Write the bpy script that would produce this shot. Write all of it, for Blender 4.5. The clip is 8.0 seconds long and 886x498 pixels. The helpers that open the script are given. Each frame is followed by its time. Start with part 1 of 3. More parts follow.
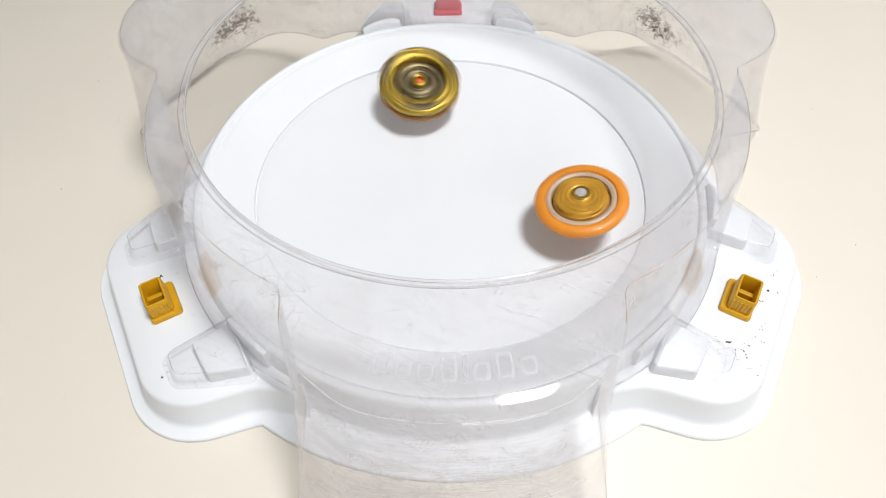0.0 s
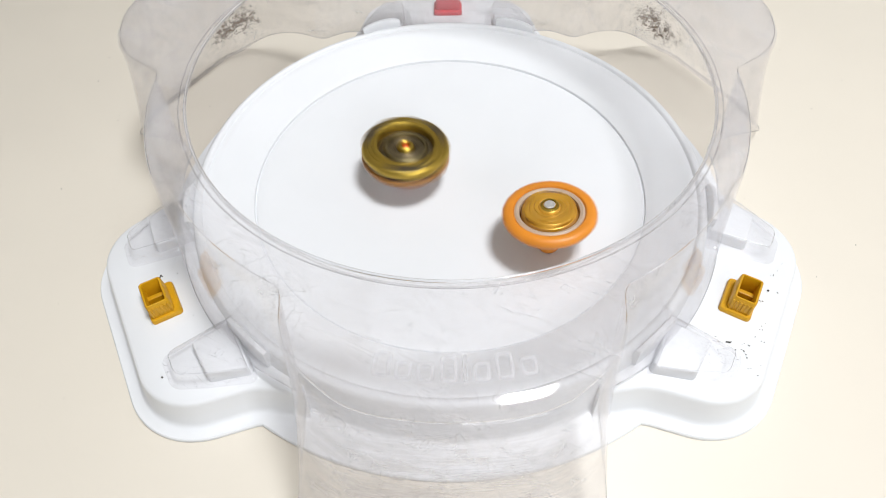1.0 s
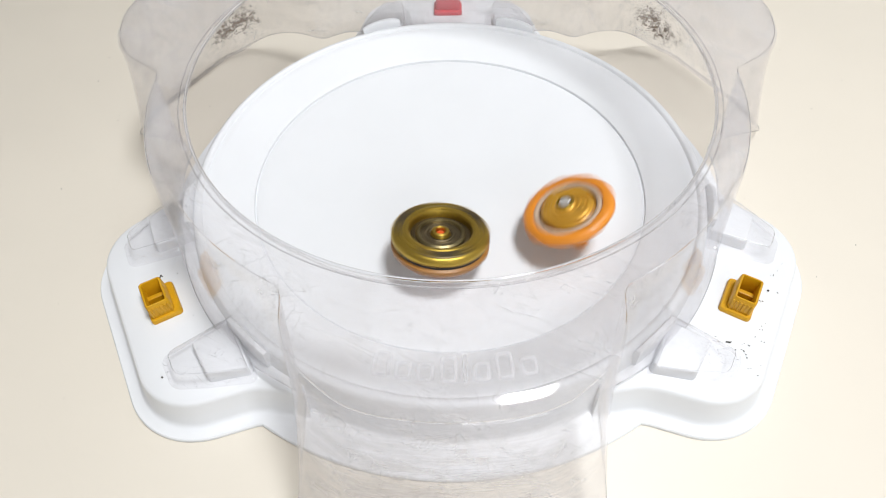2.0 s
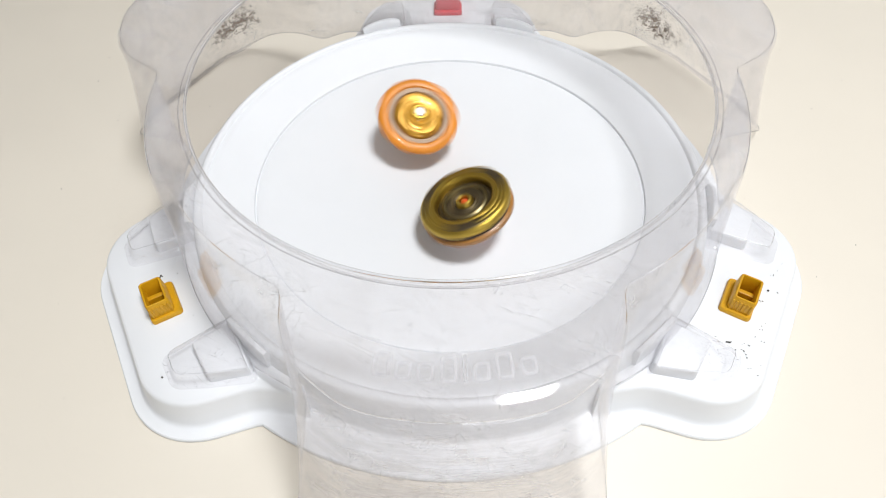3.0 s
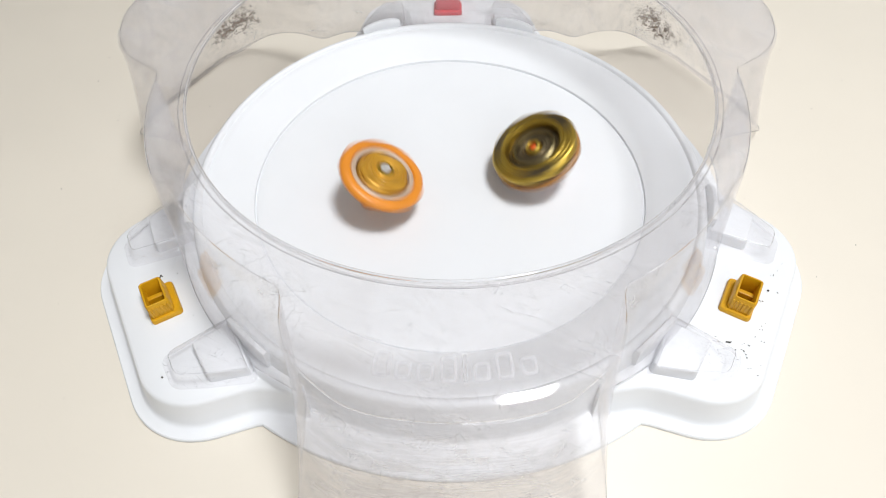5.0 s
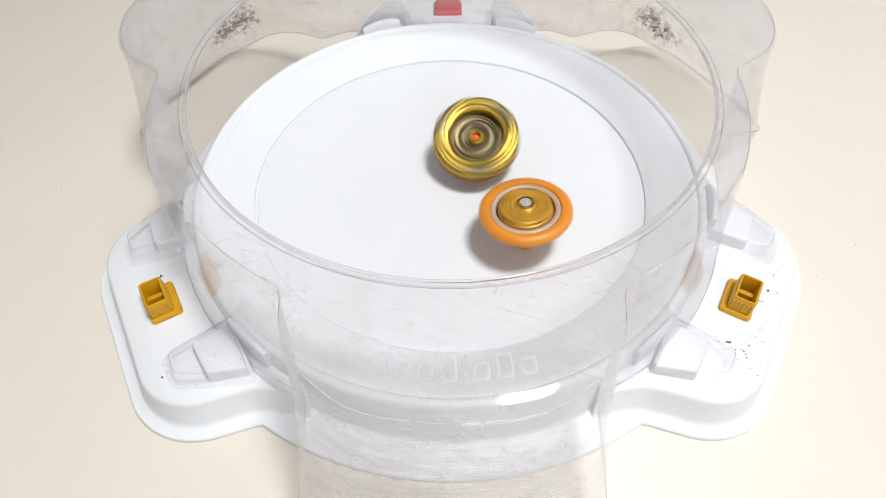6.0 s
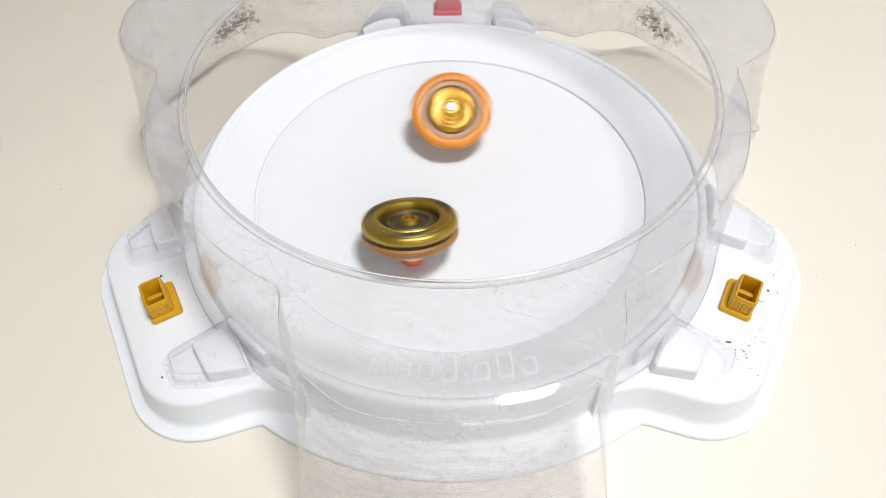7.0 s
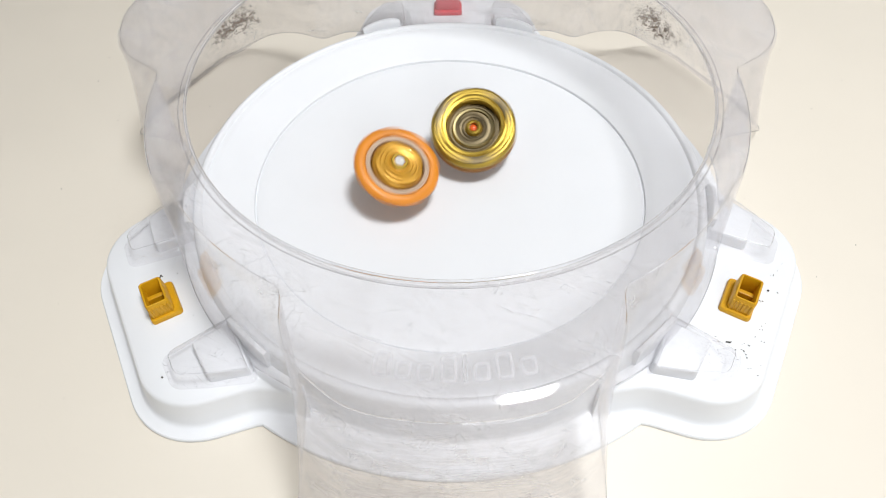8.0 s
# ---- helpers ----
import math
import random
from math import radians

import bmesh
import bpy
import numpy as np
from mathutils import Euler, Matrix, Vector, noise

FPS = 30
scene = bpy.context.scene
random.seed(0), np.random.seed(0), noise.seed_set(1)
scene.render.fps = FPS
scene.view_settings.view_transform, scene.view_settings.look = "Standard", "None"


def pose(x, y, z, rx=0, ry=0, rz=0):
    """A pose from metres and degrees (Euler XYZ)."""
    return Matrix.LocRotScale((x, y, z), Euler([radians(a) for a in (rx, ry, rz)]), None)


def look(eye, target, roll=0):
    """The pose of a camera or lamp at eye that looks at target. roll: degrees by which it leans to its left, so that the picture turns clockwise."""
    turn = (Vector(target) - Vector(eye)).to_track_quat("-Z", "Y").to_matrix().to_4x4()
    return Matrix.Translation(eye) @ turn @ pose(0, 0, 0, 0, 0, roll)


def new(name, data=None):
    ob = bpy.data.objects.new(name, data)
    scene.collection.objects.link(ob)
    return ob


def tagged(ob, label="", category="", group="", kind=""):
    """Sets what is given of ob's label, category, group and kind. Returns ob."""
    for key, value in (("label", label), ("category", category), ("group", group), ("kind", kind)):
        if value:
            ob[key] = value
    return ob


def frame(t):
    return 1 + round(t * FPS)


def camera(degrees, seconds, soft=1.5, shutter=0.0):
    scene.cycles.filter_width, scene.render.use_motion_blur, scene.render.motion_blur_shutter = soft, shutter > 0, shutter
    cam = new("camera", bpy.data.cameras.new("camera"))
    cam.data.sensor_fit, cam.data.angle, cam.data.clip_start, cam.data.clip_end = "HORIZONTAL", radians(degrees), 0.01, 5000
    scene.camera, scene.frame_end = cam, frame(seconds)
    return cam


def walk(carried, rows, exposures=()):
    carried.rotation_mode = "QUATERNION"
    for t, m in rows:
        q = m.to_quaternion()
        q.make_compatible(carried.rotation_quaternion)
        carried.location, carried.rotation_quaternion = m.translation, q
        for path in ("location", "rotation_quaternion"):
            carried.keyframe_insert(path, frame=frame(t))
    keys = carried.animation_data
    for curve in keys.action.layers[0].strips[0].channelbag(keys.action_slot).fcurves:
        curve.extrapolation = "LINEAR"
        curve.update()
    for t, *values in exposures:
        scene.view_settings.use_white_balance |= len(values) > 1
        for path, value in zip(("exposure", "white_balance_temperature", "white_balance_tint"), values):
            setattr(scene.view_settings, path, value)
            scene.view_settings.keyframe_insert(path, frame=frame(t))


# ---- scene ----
SEC = 8.0
cam = camera(71.57, SEC, soft=0.95, shutter=0.5)
EYE = Vector((-0.0021, -0.2539, 0.2936))
AIM = EYE + Vector((-0.00536, 0.59527, -0.80351))
VIEW = look(EYE, AIM, -0.69)
walk(cam, [(0.0, VIEW), (SEC, VIEW)], exposures=[(0.0, 0.0), (SEC, 0.0)])

# ---- light ----
world = bpy.data.worlds.new("room_air")
scene.world = world
world.use_nodes = True
world.node_tree.nodes["Background"].inputs[0].default_value = (0.95, 0.97, 1.0, 1)
world.node_tree.nodes["Background"].inputs[1].default_value = 0.8


def area_lamp(name, eye, target, sx, sy, watts, colour):
    data = bpy.data.lights.new(name, "AREA")
    data.shape, data.size, data.size_y = "RECTANGLE", sx, sy
    data.energy, data.color = watts, colour
    ob = new(name, data)
    ob.matrix_world = look(eye, target)
    return ob


CEILING = 1.75
area_lamp("ceiling_lamp", (0.41, -0.20, CEILING - 0.06), (0.41, -0.20, 0), 0.36, 0.30, 27.2, (0.96, 0.982, 1.0))
# unseen fill lamp, added behind the camera to brighten the near sides
area_lamp("front_fill_lamp", (0.7, -1.985, 1.15), (0.7, 0, 1.15), 1.16, 0.96, 9.5, (0.93, 0.97, 1.0))

# ---- materials ----
U = 0.115            # groove radius of the bowl, metres
Z0 = 0.0207          # groove height over the table


def mat(name, colour, rough=0.4, metal=0.0, vary=0.06, scale=40.0, bump=0.0, bscale=300.0, coat=0.0, spec=0.5, transmission=0.0):
    m = bpy.data.materials.new(name)
    m.use_nodes = True
    nt = m.node_tree
    b = nt.nodes["Principled BSDF"]
    b.inputs["Roughness"].default_value = rough
    b.inputs["Metallic"].default_value = metal
    b.inputs["Coat Weight"].default_value = coat
    b.inputs["Specular IOR Level"].default_value = spec
    b.inputs["Transmission Weight"].default_value = transmission
    tc = nt.nodes.new("ShaderNodeTexCoord")
    n1 = nt.nodes.new("ShaderNodeTexNoise")
    n1.inputs["Scale"].default_value = scale
    n1.inputs["Detail"].default_value = 6
    nt.links.new(tc.outputs["Object"], n1.inputs["Vector"])
    ramp = nt.nodes.new("ShaderNodeValToRGB")
    lo = [max(0, c * (1 - vary)) for c in colour]
    hi = [min(1, c * (1 + vary)) for c in colour]
    ramp.color_ramp.elements[0].position, ramp.color_ramp.elements[1].position = 0.3, 0.7
    ramp.color_ramp.elements[0].color = (*lo, 1)
    ramp.color_ramp.elements[1].color = (*hi, 1)
    nt.links.new(n1.outputs["Fac"], ramp.inputs["Fac"])
    nt.links.new(ramp.outputs["Color"], b.inputs["Base Color"])
    mr = nt.nodes.new("ShaderNodeMapRange")
    mr.inputs["To Min"].default_value = max(0.02, rough - 0.08)
    mr.inputs["To Max"].default_value = min(1, rough + 0.08)
    n2 = nt.nodes.new("ShaderNodeTexNoise")
    n2.inputs["Scale"].default_value = bscale
    n2.inputs["Detail"].default_value = 3
    nt.links.new(tc.outputs["Object"], n2.inputs["Vector"])
    nt.links.new(n2.outputs["Fac"], mr.inputs["Value"])
    nt.links.new(mr.outputs["Result"], b.inputs["Roughness"])
    if bump:
        bp = nt.nodes.new("ShaderNodeBump")
        bp.inputs["Strength"].default_value = bump
        bp.inputs["Distance"].default_value = 0.0004
        nt.links.new(n2.outputs["Fac"], bp.inputs["Height"])
        nt.links.new(bp.outputs["Normal"], b.inputs["Normal"])
    return m


def clear_plastic(name, tint, haze, scratch, gloss=0.05, dirt=()):
    """Thin clear plastic: lets light straight through, mirrors at grazing angles, and is hazed by fine scratches and by
    an even veil painted for the reflected ceiling.
    """
    m = bpy.data.materials.new(name)
    m.use_nodes = True
    nt = m.node_tree
    nt.nodes.remove(nt.nodes["Principled BSDF"])
    out = nt.nodes["Material Output"]
    tr = nt.nodes.new("ShaderNodeBsdfTransparent")
    tr.inputs["Color"].default_value = (*tint, 1)
    gl = nt.nodes.new("ShaderNodeBsdfGlossy")
    gl.inputs["Roughness"].default_value = gloss
    gl.inputs["Color"].default_value = (1, 1, 1, 1)
    lw = nt.nodes.new("ShaderNodeLayerWeight")
    lw.inputs["Blend"].default_value = 0.5
    pw = nt.nodes.new("ShaderNodeMath")
    pw.operation = "POWER"
    pw.inputs[1].default_value = 4.0
    nt.links.new(lw.outputs["Facing"], pw.inputs[0])
    fr = nt.nodes.new("ShaderNodeMapRange")
    fr.inputs["To Min"].default_value, fr.inputs["To Max"].default_value = 0.03, 0.32
    nt.links.new(pw.outputs[0], fr.inputs["Value"])
    df = nt.nodes.new("ShaderNodeBsdfDiffuse")
    df.inputs["Color"].default_value = (0.93, 0.93, 0.965, 1)
    tl = nt.nodes.new("ShaderNodeBsdfTranslucent")
    tl.inputs["Color"].default_value = (0.93, 0.93, 0.965, 1)
    dt = nt.nodes.new("ShaderNodeMixShader")
    dt.inputs[0].default_value = 0.6
    nt.links.new(df.outputs[0], dt.inputs[1])
    nt.links.new(tl.outputs[0], dt.inputs[2])
    tc = nt.nodes.new("ShaderNodeTexCoord")
    # cloudy wear, then thin wandering scratches in several directions, rubbed in patches
    def stretched(k, rot, sc, detail, distortion):
        spin = nt.nodes.new("ShaderNodeMapping")
        spin.inputs["Rotation"].default_value = (0.5 * k - 0.9, 0.35 * k - 0.4, rot) if k < 16 else (0, 0, rot)
        mp = nt.nodes.new("ShaderNodeMapping")
        mp.inputs["Scale"].default_value = sc
        mp.inputs["Location"].default_value = (3.1 * k, 1.7 * k, 0.9 * k)
        nz = nt.nodes.new("ShaderNodeTexNoise")
        nz.inputs["Scale"].default_value = 1.0
        nz.inputs["Detail"].default_value = detail
        nz.inputs["Distortion"].default_value = distortion
        nt.links.new(tc.outputs["Object"], spin.inputs["Vector"])
        nt.links.new(spin.outputs["Vector"], mp.inputs["Vector"])
        nt.links.new(mp.outputs["Vector"], nz.inputs["Vector"])
        return nz.outputs["Fac"]

    def ranged(value, lo, hi, top):
        r = nt.nodes.new("ShaderNodeMapRange")
        r.inputs["From Min"].default_value, r.inputs["From Max"].default_value = lo, hi
        r.inputs["To Max"].default_value = top
        nt.links.new(value, r.inputs["Value"])
        return r.outputs[0]

    def combined(operation, x, y):
        n = nt.nodes.new("ShaderNodeMath")
        n.operation = operation
        for socket_in, v in zip(n.inputs, (x, y)):
            if isinstance(v, float):
                socket_in.default_value = v
            else:
                nt.links.new(v, socket_in)
        return n.outputs[0]

    total = combined("ADD", ranged(stretched(0, 0.1, (26, 26, 26), 5, 0.4), 0.45, 0.80, scratch * 0.7), ranged(stretched(1, 0.4, (14, 120, 60), 5, 0.6), 0.55, 0.75, scratch * 0.8))
    for k, (rot, sc, width, power) in enumerate(((0.5, (10, 150, 60), 0.012, 1.1), (-0.8, (120, 12, 80), 0.012, 1.0), (1.3, (16, 190, 120), 0.013, 1.0), (2.2, (14, 110, 90), 0.011, 1.1), (0.1, (200, 20, 150), 0.014, 0.7))):
        away = combined("ABSOLUTE", combined("SUBTRACT", stretched(k + 2, rot, sc, 2, 0.8), 0.5), 0.0)
        line = ranged(away, width, 0.0, scratch * power)
        patch = ranged(stretched(k + 9, rot, (32, 32, 32), 3, 0.5), 0.50, 0.64, 1.0)
        total = combined("ADD", total, combined("MULTIPLY", line, patch))
    # even whitish haze: real wear plus the ceiling's reflection put into the colour
    base = nt.nodes.new("ShaderNodeMath")
    base.operation, base.use_clamp = "ADD", True
    base.inputs[1].default_value = haze
    nt.links.new(total, base.inputs[0])
    m1 = nt.nodes.new("ShaderNodeMixShader")
    nt.links.new(base.outputs[0], m1.inputs[0])
    nt.links.new(tr.outputs[0], m1.inputs[1])
    nt.links.new(dt.outputs[0], m1.inputs[2])
    # tan film in broad streaks, and dark grime rubbed in round some spots
    masks = []
    mp = nt.nodes.new("ShaderNodeMapping")
    mp.inputs["Scale"].default_value = (22, 22, 60)
    nz = nt.nodes.new("ShaderNodeTexNoise")
    nz.inputs["Scale"].default_value, nz.inputs["Detail"].default_value = 1.0, 7
    nt.links.new(tc.outputs["Object"], mp.inputs["Vector"])
    nt.links.new(mp.outputs["Vector"], nz.inputs["Vector"])
    rg = nt.nodes.new("ShaderNodeMapRange")
    rg.inputs["From Min"].default_value, rg.inputs["From Max"].default_value = 0.52, 0.78
    rg.inputs["To Max"].default_value = 0.10 if dirt else 0.0
    nt.links.new(nz.outputs["Fac"], rg.inputs["Value"])
    masks.append((rg.outputs[0], (0.42, 0.36, 0.32, 1)))
    for spot in dirt:
        ds = nt.nodes.new("ShaderNodeVectorMath")
        ds.operation = "DISTANCE"
        ds.inputs[1].default_value = spot
        nt.links.new(tc.outputs["Object"], ds.inputs[0])
        near = nt.nodes.new("ShaderNodeMapRange")
        near.inputs["From Min"].default_value, near.inputs["From Max"].default_value = 0.025, 0.004
        nt.links.new(ds.outputs["Value"], near.inputs["Value"])
        fine = nt.nodes.new("ShaderNodeTexNoise")
        fine.inputs["Scale"].default_value, fine.inputs["Detail"].default_value = 330, 6
        fine.inputs["Distortion"].default_value = 1.2
        nt.links.new(tc.outputs["Object"], fine.inputs["Vector"])
        ad = nt.nodes.new("ShaderNodeMath")
        ad.operation = "MULTIPLY_ADD"
        ad.inputs[1].default_value = 0.33
        nt.links.new(near.outputs[0], ad.inputs[0])
        nt.links.new(fine.outputs["Fac"], ad.inputs[2])
        cut = nt.nodes.new("ShaderNodeMapRange")
        cut.inputs["From Min"].default_value, cut.inputs["From Max"].default_value = 0.74, 0.93
        cut.inputs["To Max"].default_value = 0.7
        nt.links.new(ad.outputs[0], cut.inputs["Value"])
        masks.append((cut.outputs[0], (0.17, 0.115, 0.08, 1)))
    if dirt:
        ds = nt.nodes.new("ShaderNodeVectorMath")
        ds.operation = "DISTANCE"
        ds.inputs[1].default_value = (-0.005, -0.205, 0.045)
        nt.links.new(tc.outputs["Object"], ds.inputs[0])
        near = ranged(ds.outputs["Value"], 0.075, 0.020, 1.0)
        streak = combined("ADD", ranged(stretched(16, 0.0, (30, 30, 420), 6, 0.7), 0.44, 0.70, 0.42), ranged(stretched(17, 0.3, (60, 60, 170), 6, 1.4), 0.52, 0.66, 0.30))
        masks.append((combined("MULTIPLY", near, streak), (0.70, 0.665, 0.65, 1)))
    for mask, colour in masks:
        dd = nt.nodes.new("ShaderNodeBsdfDiffuse")
        dd.inputs["Color"].default_value = colour
        mx = nt.nodes.new("ShaderNodeMixShader")
        nt.links.new(mask, mx.inputs[0])
        nt.links.new(m1.outputs[0], mx.inputs[1])
        nt.links.new(dd.outputs[0], mx.inputs[2])
        m1 = mx
    m2 = nt.nodes.new("ShaderNodeMixShader")
    nt.links.new(fr.outputs[0], m2.inputs[0])
    nt.links.new(m1.outputs[0], m2.inputs[1])
    nt.links.new(gl.outputs[0], m2.inputs[2])
    nt.links.new(m2.outputs[0], out.inputs["Surface"])
    return m


TABLE = mat("cream_laminate", (0.765, 0.708, 0.618), 0.45, vary=0.015, scale=9, bump=0.05, bscale=600)
WHITE = mat("white_plastic", (0.785, 0.797, 0.822), 0.38, vary=0.012, scale=25, bump=0.03, bscale=900)
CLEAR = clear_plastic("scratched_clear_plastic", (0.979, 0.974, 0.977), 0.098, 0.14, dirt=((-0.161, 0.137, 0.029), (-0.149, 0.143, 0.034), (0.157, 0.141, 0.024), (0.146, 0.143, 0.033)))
BEAD = mat("clear_plastic_bead", (0.95, 0.95, 0.96), 0.06, vary=0.01, transmission=1.0)
EMBOSS = clear_plastic("raised_clear_plastic", (0.985, 0.985, 0.99), 0.10, 0.03, gloss=0.4)
OLIVE = mat("olive_gold_metal", (0.25, 0.205, 0.105), 0.42, 1.0, vary=0.3, scale=160, bump=0.1)
GREYRING = mat("cloudy_grey_plastic", (0.52, 0.39, 0.29), 0.45, vary=0.2, scale=200)
YELLOW = mat("yellow_plastic", (0.60, 0.31, 0.004), 0.42, vary=0.06, scale=200, bump=0.1)
RED = mat("red_plastic", (0.62, 0.06, 0.075), 0.4, vary=0.06, scale=200, bump=0.1)
GOLD = mat("gold_metal", (0.47, 0.325, 0.06), 0.40, 1.0, vary=0.25, scale=120, bump=0.1)
BRONZE = mat("dark_bronze_metal", (0.17, 0.135, 0.08), 0.5, 1.0, vary=0.3, scale=160, bump=0.1)
GAP_SHADE = mat("gap_shade_black", (0.02, 0.018, 0.015), 0.4)
AMBER = mat("amber_plastic", (0.34, 0.15, 0.03), 0.42, vary=0.2, scale=150, coat=0.1)
ORANGE = mat("orange_plastic", (0.73, 0.250, 0.018), 0.42, vary=0.16, scale=120, coat=0.15)
GOLDPAINT = mat("gold_painted_plastic", (0.60, 0.31, 0.03), 0.36, 0.35, vary=0.2, scale=150, coat=0.3)
SILVER = mat("silver_metal", (0.60, 0.58, 0.56), 0.4, 0.4, vary=0.2, scale=300)
MILKY = mat("milky_plastic", (0.72, 0.62, 0.58), 0.35, vary=0.08, scale=150)
REDORANGE = mat("red_orange_plastic", (0.80, 0.12, 0.02), 0.3, vary=0.1, scale=200, coat=0.3)
DIRT = mat("dark_crumb", (0.06, 0.05, 0.045), 0.8, vary=0.3, scale=900)
PAINT = mat("room_paint", (0.78, 0.77, 0.75), 0.8, vary=0.03, scale=3, bump=0.1, bscale=120)
FLOOR = mat("floor_boards", (0.32, 0.23, 0.15), 0.5, vary=0.2, scale=6)
WOOD = mat("table_leg_wood", (0.5, 0.38, 0.25), 0.5, vary=0.2, scale=30)


# ---- mesh helpers ----
def mesh(name, bm, material, smooth=True):
    me = bpy.data.meshes.new(name)
    bmesh.ops.recalc_face_normals(bm, faces=bm.faces)
    bm.to_mesh(me)
    bm.free()
    me.materials.append(material)
    if smooth:
        for p in me.polygons:
            p.use_smooth = True
        me.set_sharp_from_angle(angle=radians(38))
    return me


def part(name, bm, material, parent=None, label="", smooth=True):
    ob = new(name, mesh(name, bm, material, smooth))
    if parent is not None:
        ob.parent = parent
    if label:
        ob["label"] = label
    return ob


def thing(name, label, category, group="", kind=""):
    return tagged(new(name), label, category, group, kind)


def rings(rows, closed=False, cap_start=False, cap_end=False):
    """A skin over rows of points, each row a closed loop of the same length."""
    bm = bmesh.new()
    vs = [[bm.verts.new(p) for p in row] for row in rows]
    n = len(rows[0])
    pairs = list(zip(vs, vs[1:])) + ([(vs[-1], vs[0])] if closed else [])
    for a, b in pairs:
        for i in range(n):
            j = (i + 1) % n
            bm.faces.new((a[i], a[j], b[j], b[i]))
    if cap_start:
        bm.faces.new(vs[0])
    if cap_end:
        bm.faces.new(vs[-1])
    return bm


def lathe(profile, n=96, closed=False):
    """profile: (r, z) pairs; r of 0 closes the skin by a small cap."""
    rows = [[(max(r, 1e-5) * math.cos(2 * math.pi * i / n), max(r, 1e-5) * math.sin(2 * math.pi * i / n), z) for i in range(n)] for r, z in profile]
    return rings(rows, closed, not closed and profile[0][0] < 1e-4, not closed and profile[-1][0] < 1e-4)


def box(x0, x1, y0, y1, z0, z1, bevel=0.0, segments=2):
    bm = bmesh.new()
    bmesh.ops.create_cube(bm, size=1)
    for v in bm.verts:
        v.co = Vector(((x0 + x1) / 2 + v.co.x * (x1 - x0), (y0 + y1) / 2 + v.co.y * (y1 - y0), (z0 + z1) / 2 + v.co.z * (z1 - z0)))
    if bevel:
        bmesh.ops.bevel(bm, geom=bm.edges[:], offset=bevel, segments=segments, affect="EDGES", profile=0.5)
    return bm


def rounded(points, radii, n=8):
    """A closed outline with its corners rounded."""
    out = []
    m = len(points)
    for i in range(m):
        p, a, b = Vector(points[i]), Vector(points[i - 1]), Vector(points[(i + 1) % m])
        r = radii[i] if isinstance(radii, (list, tuple)) else radii
        if r <= 0:
            out.append(p)
            continue
        da, db = (a - p).normalized(), (b - p).normalized()
        half = da.angle(db) / 2
        cut = min(r / math.tan(half), 0.48 * (a - p).length, 0.48 * (b - p).length)
        r = cut * math.tan(half)
        c = p + (da + db).normalized() * (r / math.sin(half))
        s, e = p + da * cut - c, p + db * cut - c
        total = s.angle_signed(e)
        for k in range(n + 1):
            t = -total * k / n
            out.append(c + Vector((s.x * math.cos(t) - s.y * math.sin(t), s.x * math.sin(t) + s.y * math.cos(t))))
    return out


def grown(outline, d):
    """The outline moved out by d (its points run counter-clockwise)."""
    out = []
    m = len(outline)
    for i in range(m):
        t = (outline[(i + 1) % m] - outline[i - 1]).normalized()
        out.append(outline[i] + Vector((t.y, -t.x)) * d)
    return out


# ---- room ----
def room():
    for name, b in (("wall_north", (-2.1, 2.1, 2.0, 2.1, -0.75, CEILING)), ("wall_west", (-2.1, -2.0, -2.0, 2.0, -0.75, CEILING)), ("wall_east", (2.0, 2.1, -2.0, 2.0, -0.75, CEILING))):
        tagged(part(name, box(*b), PAINT), "plain off-white painted room wall", "wall", kind="structure")
    # south wall with an opening added for the front fill
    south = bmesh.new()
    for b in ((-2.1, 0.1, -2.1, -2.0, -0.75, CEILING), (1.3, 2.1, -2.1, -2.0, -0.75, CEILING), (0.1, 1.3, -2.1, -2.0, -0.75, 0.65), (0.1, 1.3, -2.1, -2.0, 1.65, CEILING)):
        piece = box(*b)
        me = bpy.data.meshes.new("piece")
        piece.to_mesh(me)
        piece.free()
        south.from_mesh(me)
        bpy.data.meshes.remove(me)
    tagged(part("wall_south", south, PAINT), "plain off-white painted room wall with an opening added for the fill lamp", "wall", kind="structure")
    # unseen window, added only to house the front fill
    window = tagged(new("fill_window"), "plain white framed window, unseen, added around the front fill lamp", "window", kind="structure")
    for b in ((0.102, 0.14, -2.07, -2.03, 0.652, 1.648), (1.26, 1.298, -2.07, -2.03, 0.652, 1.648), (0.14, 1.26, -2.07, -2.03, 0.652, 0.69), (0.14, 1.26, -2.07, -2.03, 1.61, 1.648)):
        part("fill_window_frame", box(*b, 0.004), WHITE, window)
    tagged(part("ceiling", box(-2.1, 2.1, -2.1, 2.1, CEILING, CEILING + 0.1), PAINT), "plain white painted ceiling", "ceiling", kind="structure")
    tagged(part("floor", box(-2.1, 2.1, -2.1, 2.1, -0.85, -0.75), FLOOR), "plain brown floor under the table", "floor", kind="structure")
    lamp = thing("ceiling_light", "flat white ceiling light fixture", "lamp")
    part("housing", box(0.20, 0.62, -0.39, -0.01, CEILING - 0.05, CEILING - 0.002, 0.01), WHITE, lamp)


def table():
    t = thing("table", "smooth cream laminate table top with tiny crumbs", "table")
    part("tabletop", box(-0.9, 0.9, -0.6, 0.7, -0.03, 0.0, 0.003), TABLE, t)
    for x in (-0.82, 0.82):
        for y in (-0.52, 0.62):
            part("leg", box(x - 0.03, x + 0.03, y - 0.03, y + 0.03, -0.75, -0.0305, 0.004), WOOD, t)


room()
table()


# ---- stadium ----
def turned(p, deg):
    c, s = math.cos(radians(deg)), math.sin(radians(deg))
    return Vector((p[0] * c - p[1] * s, p[0] * s + p[1] * c))


